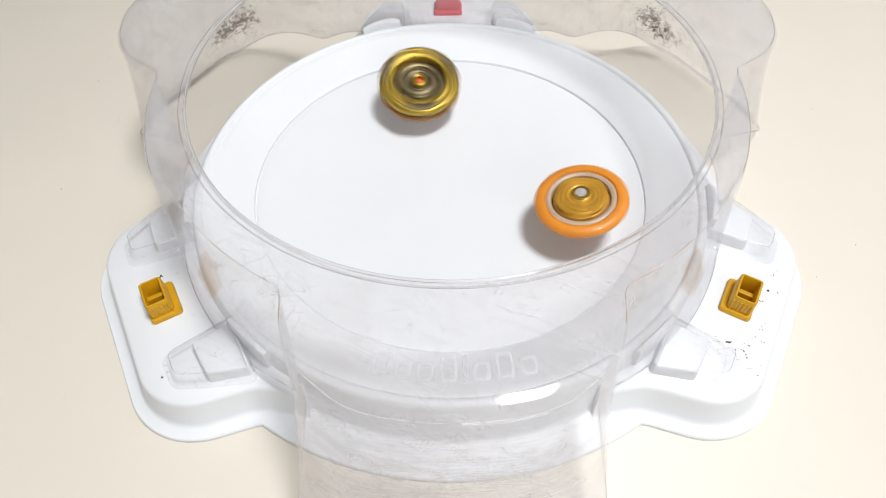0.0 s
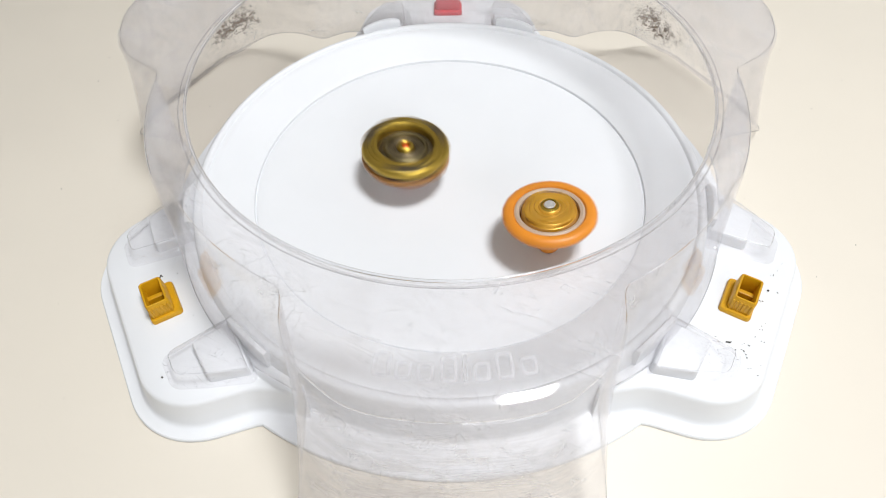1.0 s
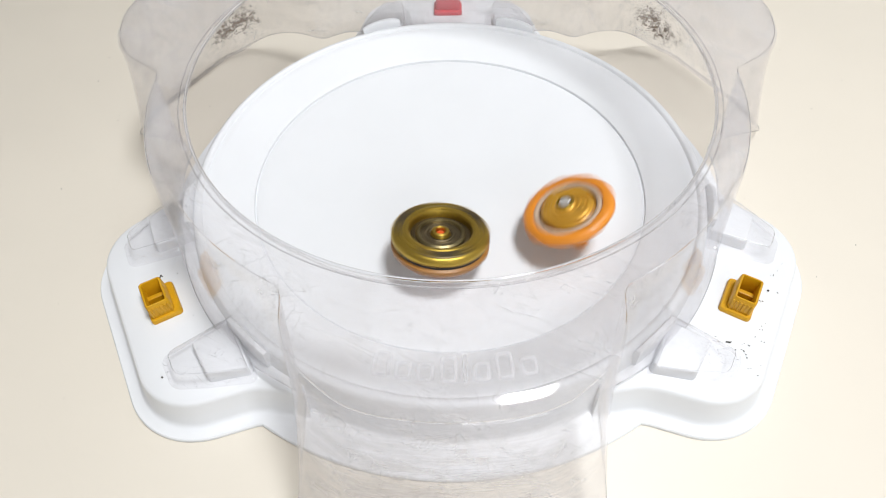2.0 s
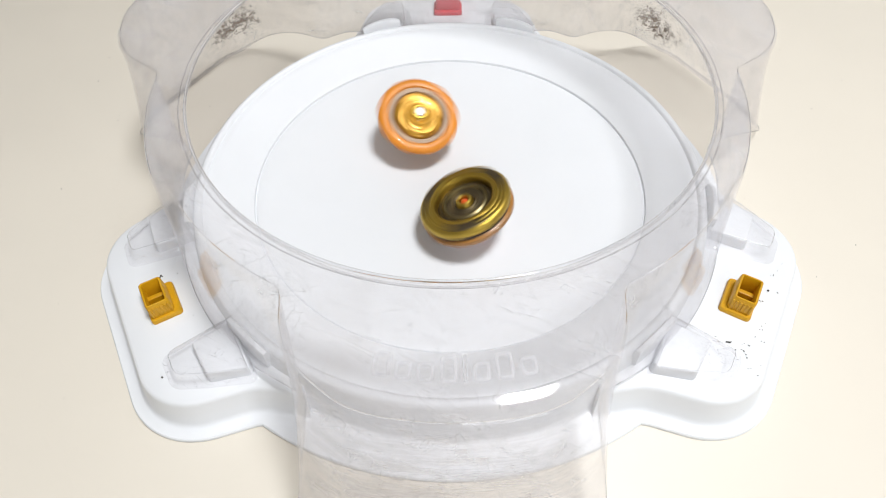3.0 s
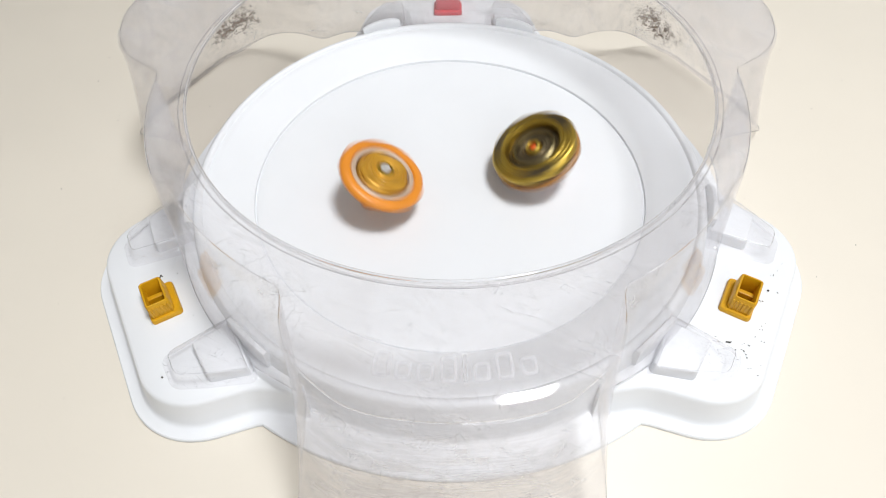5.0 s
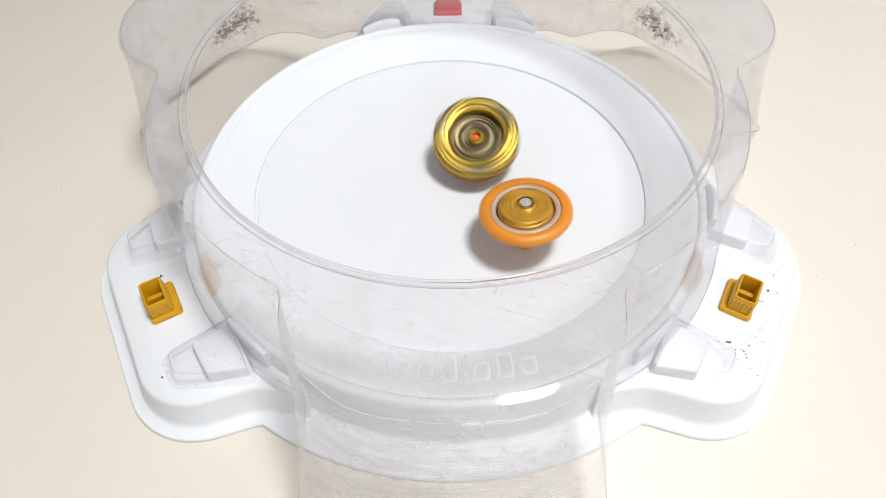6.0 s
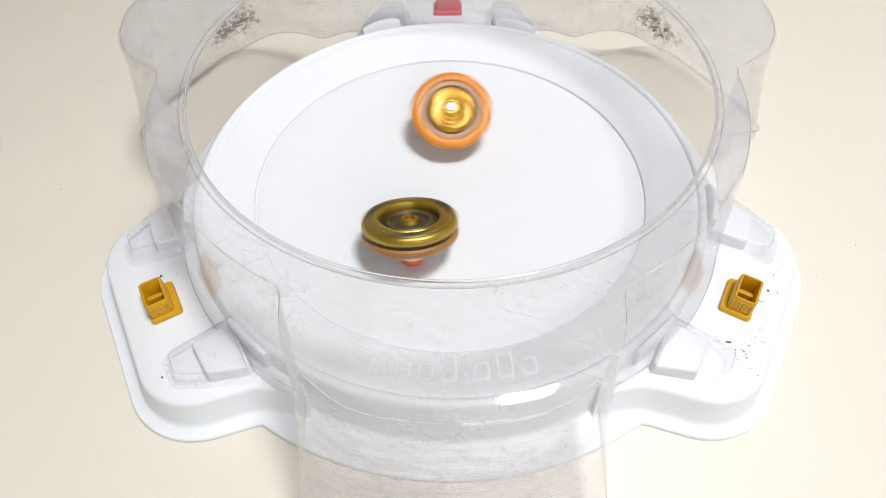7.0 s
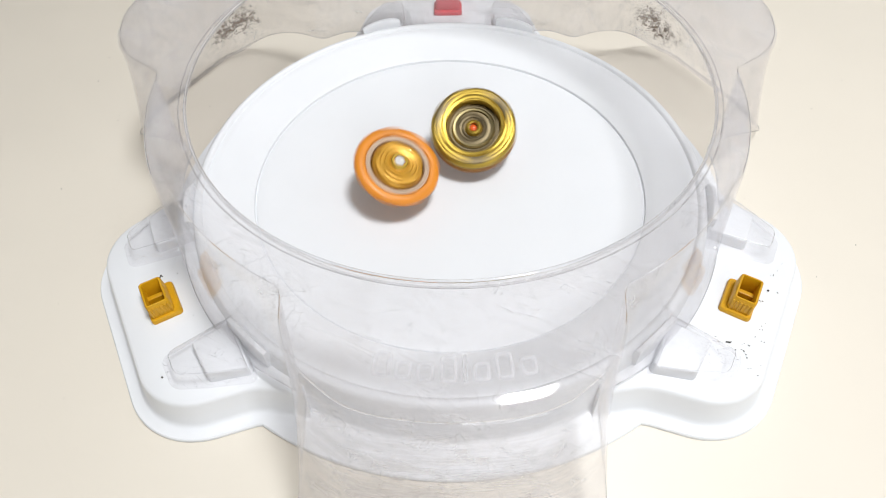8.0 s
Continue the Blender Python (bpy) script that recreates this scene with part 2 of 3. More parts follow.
def bowl_height(r):
    """Height of the bowl's upper face over the table; r in metres."""
    q = r / U
    if q < 1:
        return Z0 - 0.07 * U * (1 - q * q)
    return Z0 + min(q - 1, 0.235) * 0.34 * U


def bowl_profile():
    pts = [(U * k / 24, bowl_height(U * k / 24)) for k in range(24)]
    z = Z0
    pts += [(U * 0.988, bowl_height(U * 0.988)), (U * 0.995, z - 0.0004), (U * 0.999, z - 0.0011), (U * 1.004, z - 0.0010), (U * 1.007, z + 0.0006), (U * 1.012, z + 0.0009)]
    pts += [(U * q, bowl_height(U * q) + 0.0003) for q in (1.05, 1.1, 1.15, 1.2)]
    e = bowl_height(U * 1.235)
    pts += [(U * 1.230, e - 0.0003), (U * 1.236, e - 0.0005), (U * 1.240, e - 0.0003), (U * 1.245, e + 0.0009), (U * 1.253, e + 0.0015), (U * 1.270, e + 0.0014), (U * 1.281, e + 0.0004), (U * 1.288, e - 0.0025),
            (U * 1.300, Z0 + 0.001), (U * 1.325, 0.0045), (U * 1.332, 0.0032), (U * 1.345, 0.0026), (U * 1.484, 0.0026), (U * 1.490, 0.0018), (U * 1.490, 0.0004)]
    # underside
    pts += [(U * 1.33, 0.0004), (U * 1.31, 0.0012), (U * 1.27, e - 0.001), (U * 1.23, e - 0.003), (U, Z0 - 0.0025), (U * 0.6, Z0 - 0.0075), (0.0, Z0 - 0.0105)]
    return pts


def lobe_outline():
    pts = [(1.12, -0.72), (1.275, -0.590), (1.682, -0.500), (1.682, 0.500), (1.275, 0.590), (1.12, 0.72)]
    arc = [(1.283 * math.cos(a), 1.283 * math.sin(a)) for a in [radians(31.5 - 63 * k / 24) for k in range(25)]]
    body = rounded([Vector(p) * U for p in pts], [0, 0.032, 0.029, 0.029, 0.032, 0], 14)
    return body + [Vector(p) * U for p in arc]


def grow_out(outline, d):
    """Moves only the free edge of a lobe out, not the side that joins the bowl."""
    g = grown(outline, d)
    return [b if a.length > 1.30 * U else a for a, b in zip(outline, g)]


def tube(path, radius, n=6, closed=False):
    """A thin round bead along a path."""
    rows = []
    for i, p in enumerate(path):
        a = path[i - 1] if i or closed else path[0]
        b = path[(i + 1) % len(path)] if i + 1 < len(path) or closed else path[-1]
        t = (b - a).normalized()
        side = t.cross(Vector((0, 0, 1))).normalized()
        up = side.cross(t)
        rows.append([p + side * (radius * math.cos(2 * math.pi * k / n)) + up * (radius * math.sin(2 * math.pi * k / n)) for k in range(n)])
    return rings(rows, closed, not closed, not closed)


PEG = {90: 1.57, 210: 1.51, 330: 1.505}    # where the pegs stand on the lobes, in groove radii


def lobe(parent, deg):
    base = lobe_outline()
    top = Z0
    steps = ((0.0, top - 0.0006), (0.0006, top - 0.0012), (0.0012, top - 0.003), (0.0038, 0.0055), (0.0047, 0.0036), (0.0060, 0.0027), (0.0107, 0.0026), (0.0113, 0.0019), (0.0113, 0.0003))
    rows = []
    inner = grown(base, -0.0012)
    hole = []
    for p in inner:
        d = p - Vector((PEG[deg] * U, 0))
        hole.append(Vector((PEG[deg] * U, 0)) + d / max(abs(d.x) / 0.0046, abs(d.y) / 0.0074))
    for o, z in [(hole, top - 0.014), (hole, top), (inner, top)] + [(grow_out(base, g), z) for g, z in steps]:
        rows.append([(*turned(p, deg), z) for p in o])
    ob = part("pocket_lobe", rings(rows, cap_start=True, cap_end=True), WHITE, parent)
    # raised blocks under the cover's clips, at both ends of the lobe
    for s in (-1, 1):
        o = rounded([Vector(p) * U for p in ((1.26, 0.285 * s), (1.445, 0.297 * s), (1.432, 0.478 * s), (1.26, 0.535 * s))][::s], [0.002, 0.0022, 0.0022, 0.002], 5)
        bm = rings([[(*turned(p, deg), z) for p in grown(o, g)] for g, z in ((0.0006, top - 0.0005), (-0.0002, top + 0.0058), (-0.0006, top + 0.0066), (-0.0014, top + 0.0070))], cap_end=True)
        part("seat_block", bm, WHITE, ob)
        # upright ear at the bowl's rim, inside the cover
        rows = []
        for k in range(9):
            a = radians(deg + s * (13.6 + 10.6 * k / 8))
            top_z = top + (0.0135, 0.0152, 0.0158, 0.0158, 0.0156, 0.0152, 0.0146, 0.0136, 0.0120)[k]
            rows.append([(r * U * math.cos(a), r * U * math.sin(a), z) for r, z in ((1.274, top), (1.284, top_z - 0.0030), (1.289, top_z - 0.0006), (1.294, top_z), (1.310, top_z), (1.314, top_z - 0.0006), (1.316, top))])
        part("rim_ear", rings(rows, False, True, True), WHITE, ob)
    return ob


def tray():
    t = thing("stadium_tray", "round white plastic battle tray with three pocket lobes on the table", "tray")
    part("bowl", lathe(bowl_profile(), 192), WHITE, t)
    for deg in (90, 210, 330):
        lobe(t, deg)
    return t


def socket(deg, radius, back, material, label):
    """The ribbed hollow peg that stands on a lobe."""
    s = thing("socket_peg", label, "plastic peg", group="pegs of the tray")
    base = rounded([Vector(p) for p in ((-0.0090, -0.0108), (0.0068, -0.0108), (0.0068, 0.0108), (-0.0090, 0.0108))], 0.002, 5)
    w, d, wall = 0.0056, 0.0084, 0.0014
    outer = rounded([Vector(p) for p in ((-w, -d), (w, -d), (w, d), (-w, d))], 0.0018, 5)
    inner = rounded([Vector(p) for p in ((-w + wall, -d + wall), (w - wall, -d + wall), (w - wall, d - wall), (-w + wall, d - wall))], 0.0006, 5)
    top = 0.0122
    part("base_plate", rings([[(p.x, p.y, z) for p in grown(o, g)] for o, g, z in ((base, 0, 0), (base, 0, 0.0018), (base, -0.0006, 0.0026), (inner, 0, 0.0026), (inner, 0, 0))], closed=True), material, s)
    rows = [[(p.x, p.y, z) for p in grown(o, g)] for o, g, z in ((outer, 0.0004, 0.002), (outer, 0, top - 0.0006), (outer, -0.0005, top), (inner, 0.0003, top), (inner, 0, top - 0.0006), (inner, -0.0001, -0.0125))]
    part("hollow_box", rings(rows, cap_end=True), material, s)
    part("inner_ledge", box(-w + 0.0013, w - 0.0013, min(back * 0.0004, back * 0.0030), max(back * 0.0004, back * 0.0030), -0.0100, 0.0062, 0.0003), material, s)
    for side in (-1, 1):
        for k in range(6):
            x = -0.0045 + 0.0018 * k
            y0, y1 = sorted((side * (d - 0.0004), side * (d + 0.0006)))
            part("rib", box(x - 0.0005, x + 0.0005, y0, y1, 0.0022, top - 0.002, 0.0002, 1), material, s)
    x, y = turned((radius * U, 0), deg)
    s.matrix_world = pose(x, y, Z0 + 0.0001, 0, 0, deg)
    return s


# ---- clear cover ----
N_COVER = 540
RIM = 1.109
BULGES = (30, 150, 270)


def from_bulge(theta):
    """Degrees between an angle and the middle of the nearest bulge, and whether that is the near bulge."""
    offs = [(abs((math.degrees(theta) - c + 180) % 360 - 180), c) for c in BULGES]
    off, c = min(offs)
    return off, c == 270


def eased(x, xs, ys):
    return float(np.interp(x, xs, ys))


def foot_radius(theta):
    """Foot of the cover in groove radii: a ring with three bulges, each a rounded rectangle in plan."""
    off, near = from_bulge(theta)
    a = radians(off)
    far_side = not near and math.sin(theta) > 0.5
    end, half, corner = 1.925, 0.560 if near or far_side else 0.54, 0.23 if near or far_side else 0.32
    best = 1.352
    if off < 40:
        lo, hi = 1.0, 2.2
        for _ in range(30):
            r = (lo + hi) / 2
            u, v = r * math.cos(a), r * math.sin(a)
            du, dv = max(u - (end - corner), 0), max(v - (half - corner), 0)
            if math.hypot(du, dv) < corner:
                lo = r
            else:
                hi = r
        best = max(best, lo)
    return best


def shoulder_radius(theta):
    """Radius at which the flat top turns down into the wall."""
    off, near = from_bulge(theta)
    r = eased(off, (0, 9, 12.6, 18.5, 21.7, 25, 27.2, 28.6), (1.645, 1.638, 1.620, 1.550, 1.490, 1.395, 1.290, 1.245))
    return max(1.245, r + (-0.060 if near else 0.045 if math.cos(theta) < 0 else 0.015))


def softened(values, times):
    for _ in range(times):
        values = [(values[i - 1] + values[i] * 2 + values[(i + 1) % len(values)]) / 4 for i in range(len(values))]
    return values


ANGLES = [2 * math.pi * i / N_COVER for i in range(N_COVER)]
FOOT = softened([foot_radius(a) for a in ANGLES], 6)
PLAN = [Vector((FOOT[i] * math.cos(a), FOOT[i] * math.sin(a))) for i, a in enumerate(ANGLES)]
OUTWARD = [b - a for a, b in zip(PLAN, grown(PLAN, 1.0))]
SHOULDER = softened([shoulder_radius(a) for a in ANGLES], 4)
# height of the lower edge over the groove: on the lobes, sweeping down to the table at the end of each bulge
EDGE = softened([eased(FOOT[i] * math.cos(radians(from_bulge(a)[0])), (1.02, 1.15, 1.36, 1.54, 1.70, 1.80, 1.88), (0.012, 0.085, 0.092, 0.045, -0.035, -0.110, -0.172)) for i, a in enumerate(ANGLES)], 4)
# (share of the way from rim to shoulder, height), then (share of the way from shoulder to foot, share of the drop to the edge)
TOP_ROWS = [(0.03, 0.700), (0.03, 0.714), (0.06, 0.718), (0.22, 0.714), (0.45, 0.706), (0.66, 0.699), (0.78, 0.694), (0.86, 0.688), (0.92, 0.680), (0.96, 0.670), (0.99, 0.655)]
WALL_ROWS = [(0.0, 0.0), (0.035, 0.045), (0.10, 0.13), (0.22, 0.27), (0.38, 0.44), (0.56, 0.61), (0.74, 0.78), (0.88, 0.90), (0.96, 0.965), (1.0, 0.993)]
ROWS = len(TOP_ROWS) + len(WALL_ROWS) + 2


def cover_point(i, k):
    s, a = SHOULDER[i], ANGLES[i]
    if k < len(TOP_ROWS):
        g, z = TOP_ROWS[k]
        r = RIM + (s - RIM) * g
    else:
        k -= len(TOP_ROWS)
        g, f = WALL_ROWS[min(k, len(WALL_ROWS) - 1)]
        r, z = s + (FOOT[i] - s) * g, 0.640 + (EDGE[i] - 0.640) * f
        if k >= len(WALL_ROWS):
            lying = min(1, max(0, (-EDGE[i] - 0.06) / 0.10))
            p = PLAN[i] + OUTWARD[i] * ((0.004 + 0.030 * lying) * (k - len(WALL_ROWS) + 1) / 2)
            return Vector((p.x * U, p.y * U, Z0 + EDGE[i] * U))
    return Vector((r * U * math.cos(a), r * U * math.sin(a), Z0 + z * U))


def on_cover(theta, g):
    """A point of the cover's top face at a share of the way from rim to shoulder, and its upward normal."""
    def at(th, gg):
        i = (th / (2 * math.pi) * N_COVER) % N_COVER
        i0 = int(i)
        k = max(k for k in range(2, len(TOP_ROWS) - 1) if TOP_ROWS[k][0] <= gg)
        f = (gg - TOP_ROWS[k][0]) / (TOP_ROWS[k + 1][0] - TOP_ROWS[k][0])
        a = cover_point(i0, k).lerp(cover_point(i0, k + 1), f)
        b = cover_point((i0 + 1) % N_COVER, k).lerp(cover_point((i0 + 1) % N_COVER, k + 1), f)
        return a.lerp(b, i - i0)
    p = at(theta, g)
    n = (at(theta + 0.004, g) - at(theta - 0.004, g)).cross(at(theta, g - 0.02) - at(theta, g + 0.02)).normalized()
    return p, n if n.z > 0 else -n


def clip(parent, deg, s):
    """The hollow clear clip of the cover that grips a raised block of a lobe."""
    z = Z0 + 0.0004
    base = rounded([Vector(p) * U for p in ((1.27, 0.236 * s), (1.352, 0.246 * s), (1.566, 0.284 * s), (1.562, 0.425 * s), (1.44, 0.487 * s), (1.27, 0.560 * s))][::s], [0.001, 0.004, 0.0035, 0.006, 0.006, 0.001][::s], 6)
    top = rounded([Vector(p) * U for p in ((1.27, 0.272 * s), (1.352, 0.278 * s), (1.543, 0.303 * s), (1.541, 0.422 * s), (1.436, 0.474 * s), (1.27, 0.545 * s))][::s], [0.001, 0.004, 0.0035, 0.006, 0.006, 0.001][::s], 6)
    rows = []
    for f, g, h in ((0.0, 0.0022, 0.0), (0.0, 0.0006, 0.0002), (0.04, 0, 0.0006), (0.5, 0, 0.0042), (0.93, 0, 0.0074), (1.0, -0.0002, 0.0080), (1.0, -0.0008, 0.0083)):
        rows.append([(*turned(p.lerp(q, f), deg), z + h) for p, q in zip(grown(base, g), grown(top, g))])
    ob = part("clip", rings(rows, cap_end=True), CLEAR, parent)
    crease = [Vector((*turned(p, deg), z + 0.0081)) for p in grown(top, -0.0003)]
    part("clip_edge", tube(crease, 0.00016, 5, True), BEAD, ob)
    return ob


def cover():
    c = thing("stadium_cover", "scratched clear plastic stadium cover ring with three bulging pockets", "cover")
    rows = [[cover_point(i, k) for i in range(N_COVER)] for k in range(ROWS)]
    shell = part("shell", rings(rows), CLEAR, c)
    solid = shell.modifiers.new("thickness", "SOLIDIFY")
    solid.thickness, solid.offset = 0.0009, 0
    bead = [(RIM + 0.001 + 0.006 * math.cos(a), 0.714 + 0.006 * math.sin(a)) for a in [2 * math.pi * k / 10 for k in range(10)]]
    part("rim_bead", lathe([(q * U, Z0 + zz * U) for q, zz in bead], 240, True), BEAD, c, "thick clear rolled rim")
    line = [Vector(((RIM + 0.027) * U * math.cos(2 * math.pi * k / 240), (RIM + 0.027) * U * math.sin(2 * math.pi * k / 240), Z0 + 0.714 * U)) for k in range(240)]
    part("rim_ridge", tube(line, 0.00032, 6, True), BEAD, c)
    fold = [cover_point(i, len(TOP_ROWS) - 2) for i in range(N_COVER)]
    part("shoulder_fold", tube(fold, 0.00028, 5, True), BEAD, c)
    # the bare lower edge catches the light all round
    part("lower_edge", tube([cover_point(i, ROWS - 1) for i in range(N_COVER)], 0.00030, 5, True), BEAD, c)
    for deg in (90, 210, 330):
        for s in (-1, 1):
            clip(c, deg, s)
    # raised mark on the near bulge, as plain bars
    for x, wd, tall in ((-0.215, 0.056, 1.0), (-0.150, 0.052, 0.72), (-0.086, 0.054, 0.74), (-0.018, 0.054, 1.02), (0.030, 0.016, 1.05), (0.078, 0.052, 0.72), (0.146, 0.054, 1.05), (0.216, 0.054, 0.72)):
        th = radians(270) + (x + 0.006) / 1.384
        p, n = on_cover(th, 0.638)
        low, high = -0.041 * U, (0.083 * tall - 0.041) * U
        o = rounded([Vector(q) for q in ((-wd / 2 * U, low), (wd / 2 * U, low), (wd / 2 * U, high), (-wd / 2 * U, high))], 0.3 * wd * U, 4)
        stroke = min(0.0014, 0.3 * wd * U)
        bm = rings([[(q.x, q.y, z) for q in grown(o, g)] for g, z in ((0.0, -0.0002), (-0.0003, 0.0004), (-0.25 * stroke, 0.0006), (-0.75 * stroke, 0.0006), (0.0002 - stroke, 0.0004), (-stroke, -0.0002))], closed=True)
        ob = part("raised_bar", bm, EMBOSS, c)
        right = Vector((-math.sin(th), math.cos(th), 0))
        up = n.cross(right).normalized()
        m = Matrix((right, up, right.cross(up))).transposed().to_4x4()
        ob.matrix_local = Matrix.Translation(p) @ m
    return c


# ---- spinning tops ----
def mm(profile, lift=0.0):
    return [(r * 1.025 / 1000, (z + (lift if z > 6.1 else 0)) / 1000) for r, z in profile]


def sector(r0, r1, z0, z1, start, sweep, lift=0.0, n=10):
    """A bevelled piece of a flat ring, in millimetres and degrees."""
    rows = []
    for k in range(n + 1):
        a = radians(start + sweep * k / n)
        rows.append([(r * math.cos(a), r * math.sin(a), z) for r, z in mm(((r0, z0), (r1, z0 - 0.4), (r1, z1 - 0.9), (r1 - 0.6, z1 - 0.3), (r0 + 0.5, z1), (r0, z1 - 0.3)), lift)])
    return rings(rows, False, True, True)


def wavy(profile, lobes, depth, lift=0.0, n=96, swell=0.0):
    """A turned part whose edge is cut into shallow waves."""
    rows = []
    for r, z in mm(profile, lift):
        r *= 1 + swell
        rows.append([((max(r, 1e-5) * (1 - depth * (0.5 + 0.5 * math.cos(lobes * 2 * math.pi * i / n)))) * math.cos(2 * math.pi * i / n),
                      (max(r, 1e-5) * (1 - depth * (0.5 + 0.5 * math.cos(lobes * 2 * math.pi * i / n)))) * math.sin(2 * math.pi * i / n), z) for i in range(n)])
    return rings(rows, closed=True)


def gold_top():
    t = thing("spinning_top", "gold and bronze metal battle top with amber base, spinning", "spinning top", group="battle tops")
    part("attack_ring", wavy([(15.5, 21), (15.8, 25.6), (16.4, 26.6), (18, 26.9), (18.5, 26.4), (19.2, 26.8), (21.4, 26.6), (21.9, 26.1), (22.6, 26.3), (24.2, 25.7), (25, 24.4), (25.1, 22.6), (24.6, 21.2), (23.5, 20.4), (17, 20.2)], 8, 0.040, 3.0, swell=0.026), GOLD, t)
    for k in range(3):
        part("blade", sector(19.0, 23.6, 25.6, 26.9, 120 * k + 10, 52, 3.0), BRONZE, t, "dark bronze blade inlay")
        part("raised_edge", sector(17.0, 20.4, 26.2, 27.3, 120 * k + 72, 40, 3.0), GOLD, t)
    # solid black band, painted for the shade in the gap under the ring
    part("shadow_gap", lathe(mm([(16, 20.4), (24.0, 20.4), (24.0, 18.4), (16, 18.4)], 3.0), 64, True), GAP_SHADE, t)
    part("weight_disc", wavy([(9, 18.6), (24.4, 19.0), (25.7, 18), (25.8, 16.2), (24.2, 13.8), (19.5, 11.2), (9, 10.6)], 8, 0.03, 3.0), AMBER, t)
    part("recessed_plate", lathe(mm([(0, 23.0), (5.4, 23.0), (6.2, 23.5), (7.0, 23.1), (8, 23.4), (8.8, 23.0), (10.2, 23.1), (12.8, 22.4), (14.0, 22.7), (14.6, 22.3), (15.8, 22.2), (15.8, 20), (0, 20)], 3.0), 72), BRONZE, t)
    part("inner_ring", lathe(mm([(10.2, 22.8), (10.8, 24.2), (11.8, 24.4), (12.8, 23.6), (13, 22.3)], 3.0), 72, True), OLIVE, t)
    part("hub_ring", lathe(mm([(2.4, 23), (2.6, 25), (3.4, 25.4), (4.4, 24.9), (5.2, 23.2)], 3.0), 48, True), GOLD, t)
    part("core", lathe(mm([(0, 24.4), (1.2, 24.3), (2.0, 23.6), (2.2, 22.5), (0, 22.5)], 3.0), 32), REDORANGE, t, "red-orange core")
    for k in range(3):
        a = radians(120 * k)
        bm = box(0.0125, 0.0158, -0.0016, 0.0016, 0.0252, 0.0266, 0.0004)
        bmesh.ops.rotate(bm, verts=bm.verts, cent=(0, 0, 0), matrix=Matrix.Rotation(a, 3, "Z"))
        part("lock_tooth", bm, BRONZE, t)
    part("driver_cone", lathe(mm([(0, 11), (18.3, 11.2), (18.4, 10.2), (14, 8.2), (8.2, 6.2), (7.4, 5.6), (0, 5.6)], 3.0), 64), MILKY, t, "milky translucent cone")
    part("tip", lathe(mm([(0, 6), (6.2, 6), (6.5, 4.2), (5.6, 1.6), (3.6, 0.3), (0, 0)], 3.0), 48), REDORANGE, t, "red-orange tip")
    return t


def orange_top():
    t = thing("spinning_top", "orange plastic battle top with gold dome and silver bolt, spinning", "spinning top", group="battle tops")
    part("attack_ring", wavy([(18.2, 18.6), (18.4, 21.6), (19.4, 22.9), (21.2, 23.3), (23.4, 22.7), (24.8, 21.2), (25, 19.6), (24, 17.9), (21, 16.6), (17, 16.2)], 8, 0.045, 6.3), ORANGE, t)
    for k in range(4):
        part("wing", sector(7.4, 13.6, 22.6, 25.2, 90 * k + 8, 44, 6.3), GOLDPAINT, t)
        part("dark_slot", sector(13.6, 15.2, 20.6, 22.3, 90 * k + 30, 40, 6.3), AMBER, t)
    part("silver_ring", lathe(mm([(15.2, 20), (15.6, 22), (17, 22.6), (18.2, 22), (18.4, 19)], 6.3), 72, True), GREYRING, t)
    part("gold_dome", lathe(mm([(0, 26.2), (4, 26.2), (5.2, 25.8), (5.8, 25.0), (6.4, 25.3), (7.6, 25.4), (8.2, 24.7), (8.8, 24.9), (10.0, 24.7), (10.6, 23.9), (11.2, 24.1), (12.4, 23.7), (13.0, 22.8), (14, 22.2), (14.8, 20), (14.8, 15), (0, 15)], 6.3), 72), GOLDPAINT, t)
    part("bolt", lathe(mm([(0, 27.2), (2.7, 27.2), (3.2, 26.8), (3.3, 26), (0, 26)], 6.3), 6), SILVER, t, "silver hexagonal bolt")
    part("bolt_collar", lathe(mm([(3.3, 26), (3.5, 26.9), (4.3, 26.9), (4.8, 26)], 6.3), 40, True), GOLD, t)
    part("driver", lathe(mm([(0, 17.4), (17.6, 17.0), (16.6, 15.4), (11.5, 12.8), (7, 11), (5.6, 9.4), (5.4, 5), (0, 5)], 6.3), 64), AMBER, t)
    part("tip", lathe(mm([(0, 6), (5.2, 6), (6.0, 5), (6.2, 3.2), (5.2, 1.0), (3.2, 0.2), (0, 0)], 6.3), 48), ORANGE, t, "orange tip")
    return t


tray()
for deg, back, material, label in ((210, -1, YELLOW, "hollow ribbed yellow plastic peg on a white lobe"), (330, 1, YELLOW, "hollow ribbed yellow plastic peg on a white lobe"),
                                   (90, 1, RED, "hollow ribbed red plastic peg on a white lobe")):
    socket(deg, PEG[deg], back, material, label)
cover()


def crumbs(name, spots, size, label):
    """Small dark irregular grains lying about, one object."""
    bm = bmesh.new()
    rng = random.Random(len(spots))
    for x, y, z in spots:
        s = size * rng.uniform(0.5, 1.3)
        made = bmesh.ops.create_icosphere(bm, subdivisions=1, radius=s)["verts"]
        stretch, turn = rng.uniform(0.8, 2.2), rng.uniform(0, math.pi)
        for v in made:
            v.co = Vector((v.co.x * stretch * rng.uniform(0.7, 1.2), v.co.y * rng.uniform(0.7, 1.2), v.co.z * 0.5))
            v.co.rotate(Euler((0, 0, turn)))
            v.co += Vector((x, y, z + 0.35 * s))
    return tagged(part(name, bm, DIRT), label, "crumbs", kind="stuff")


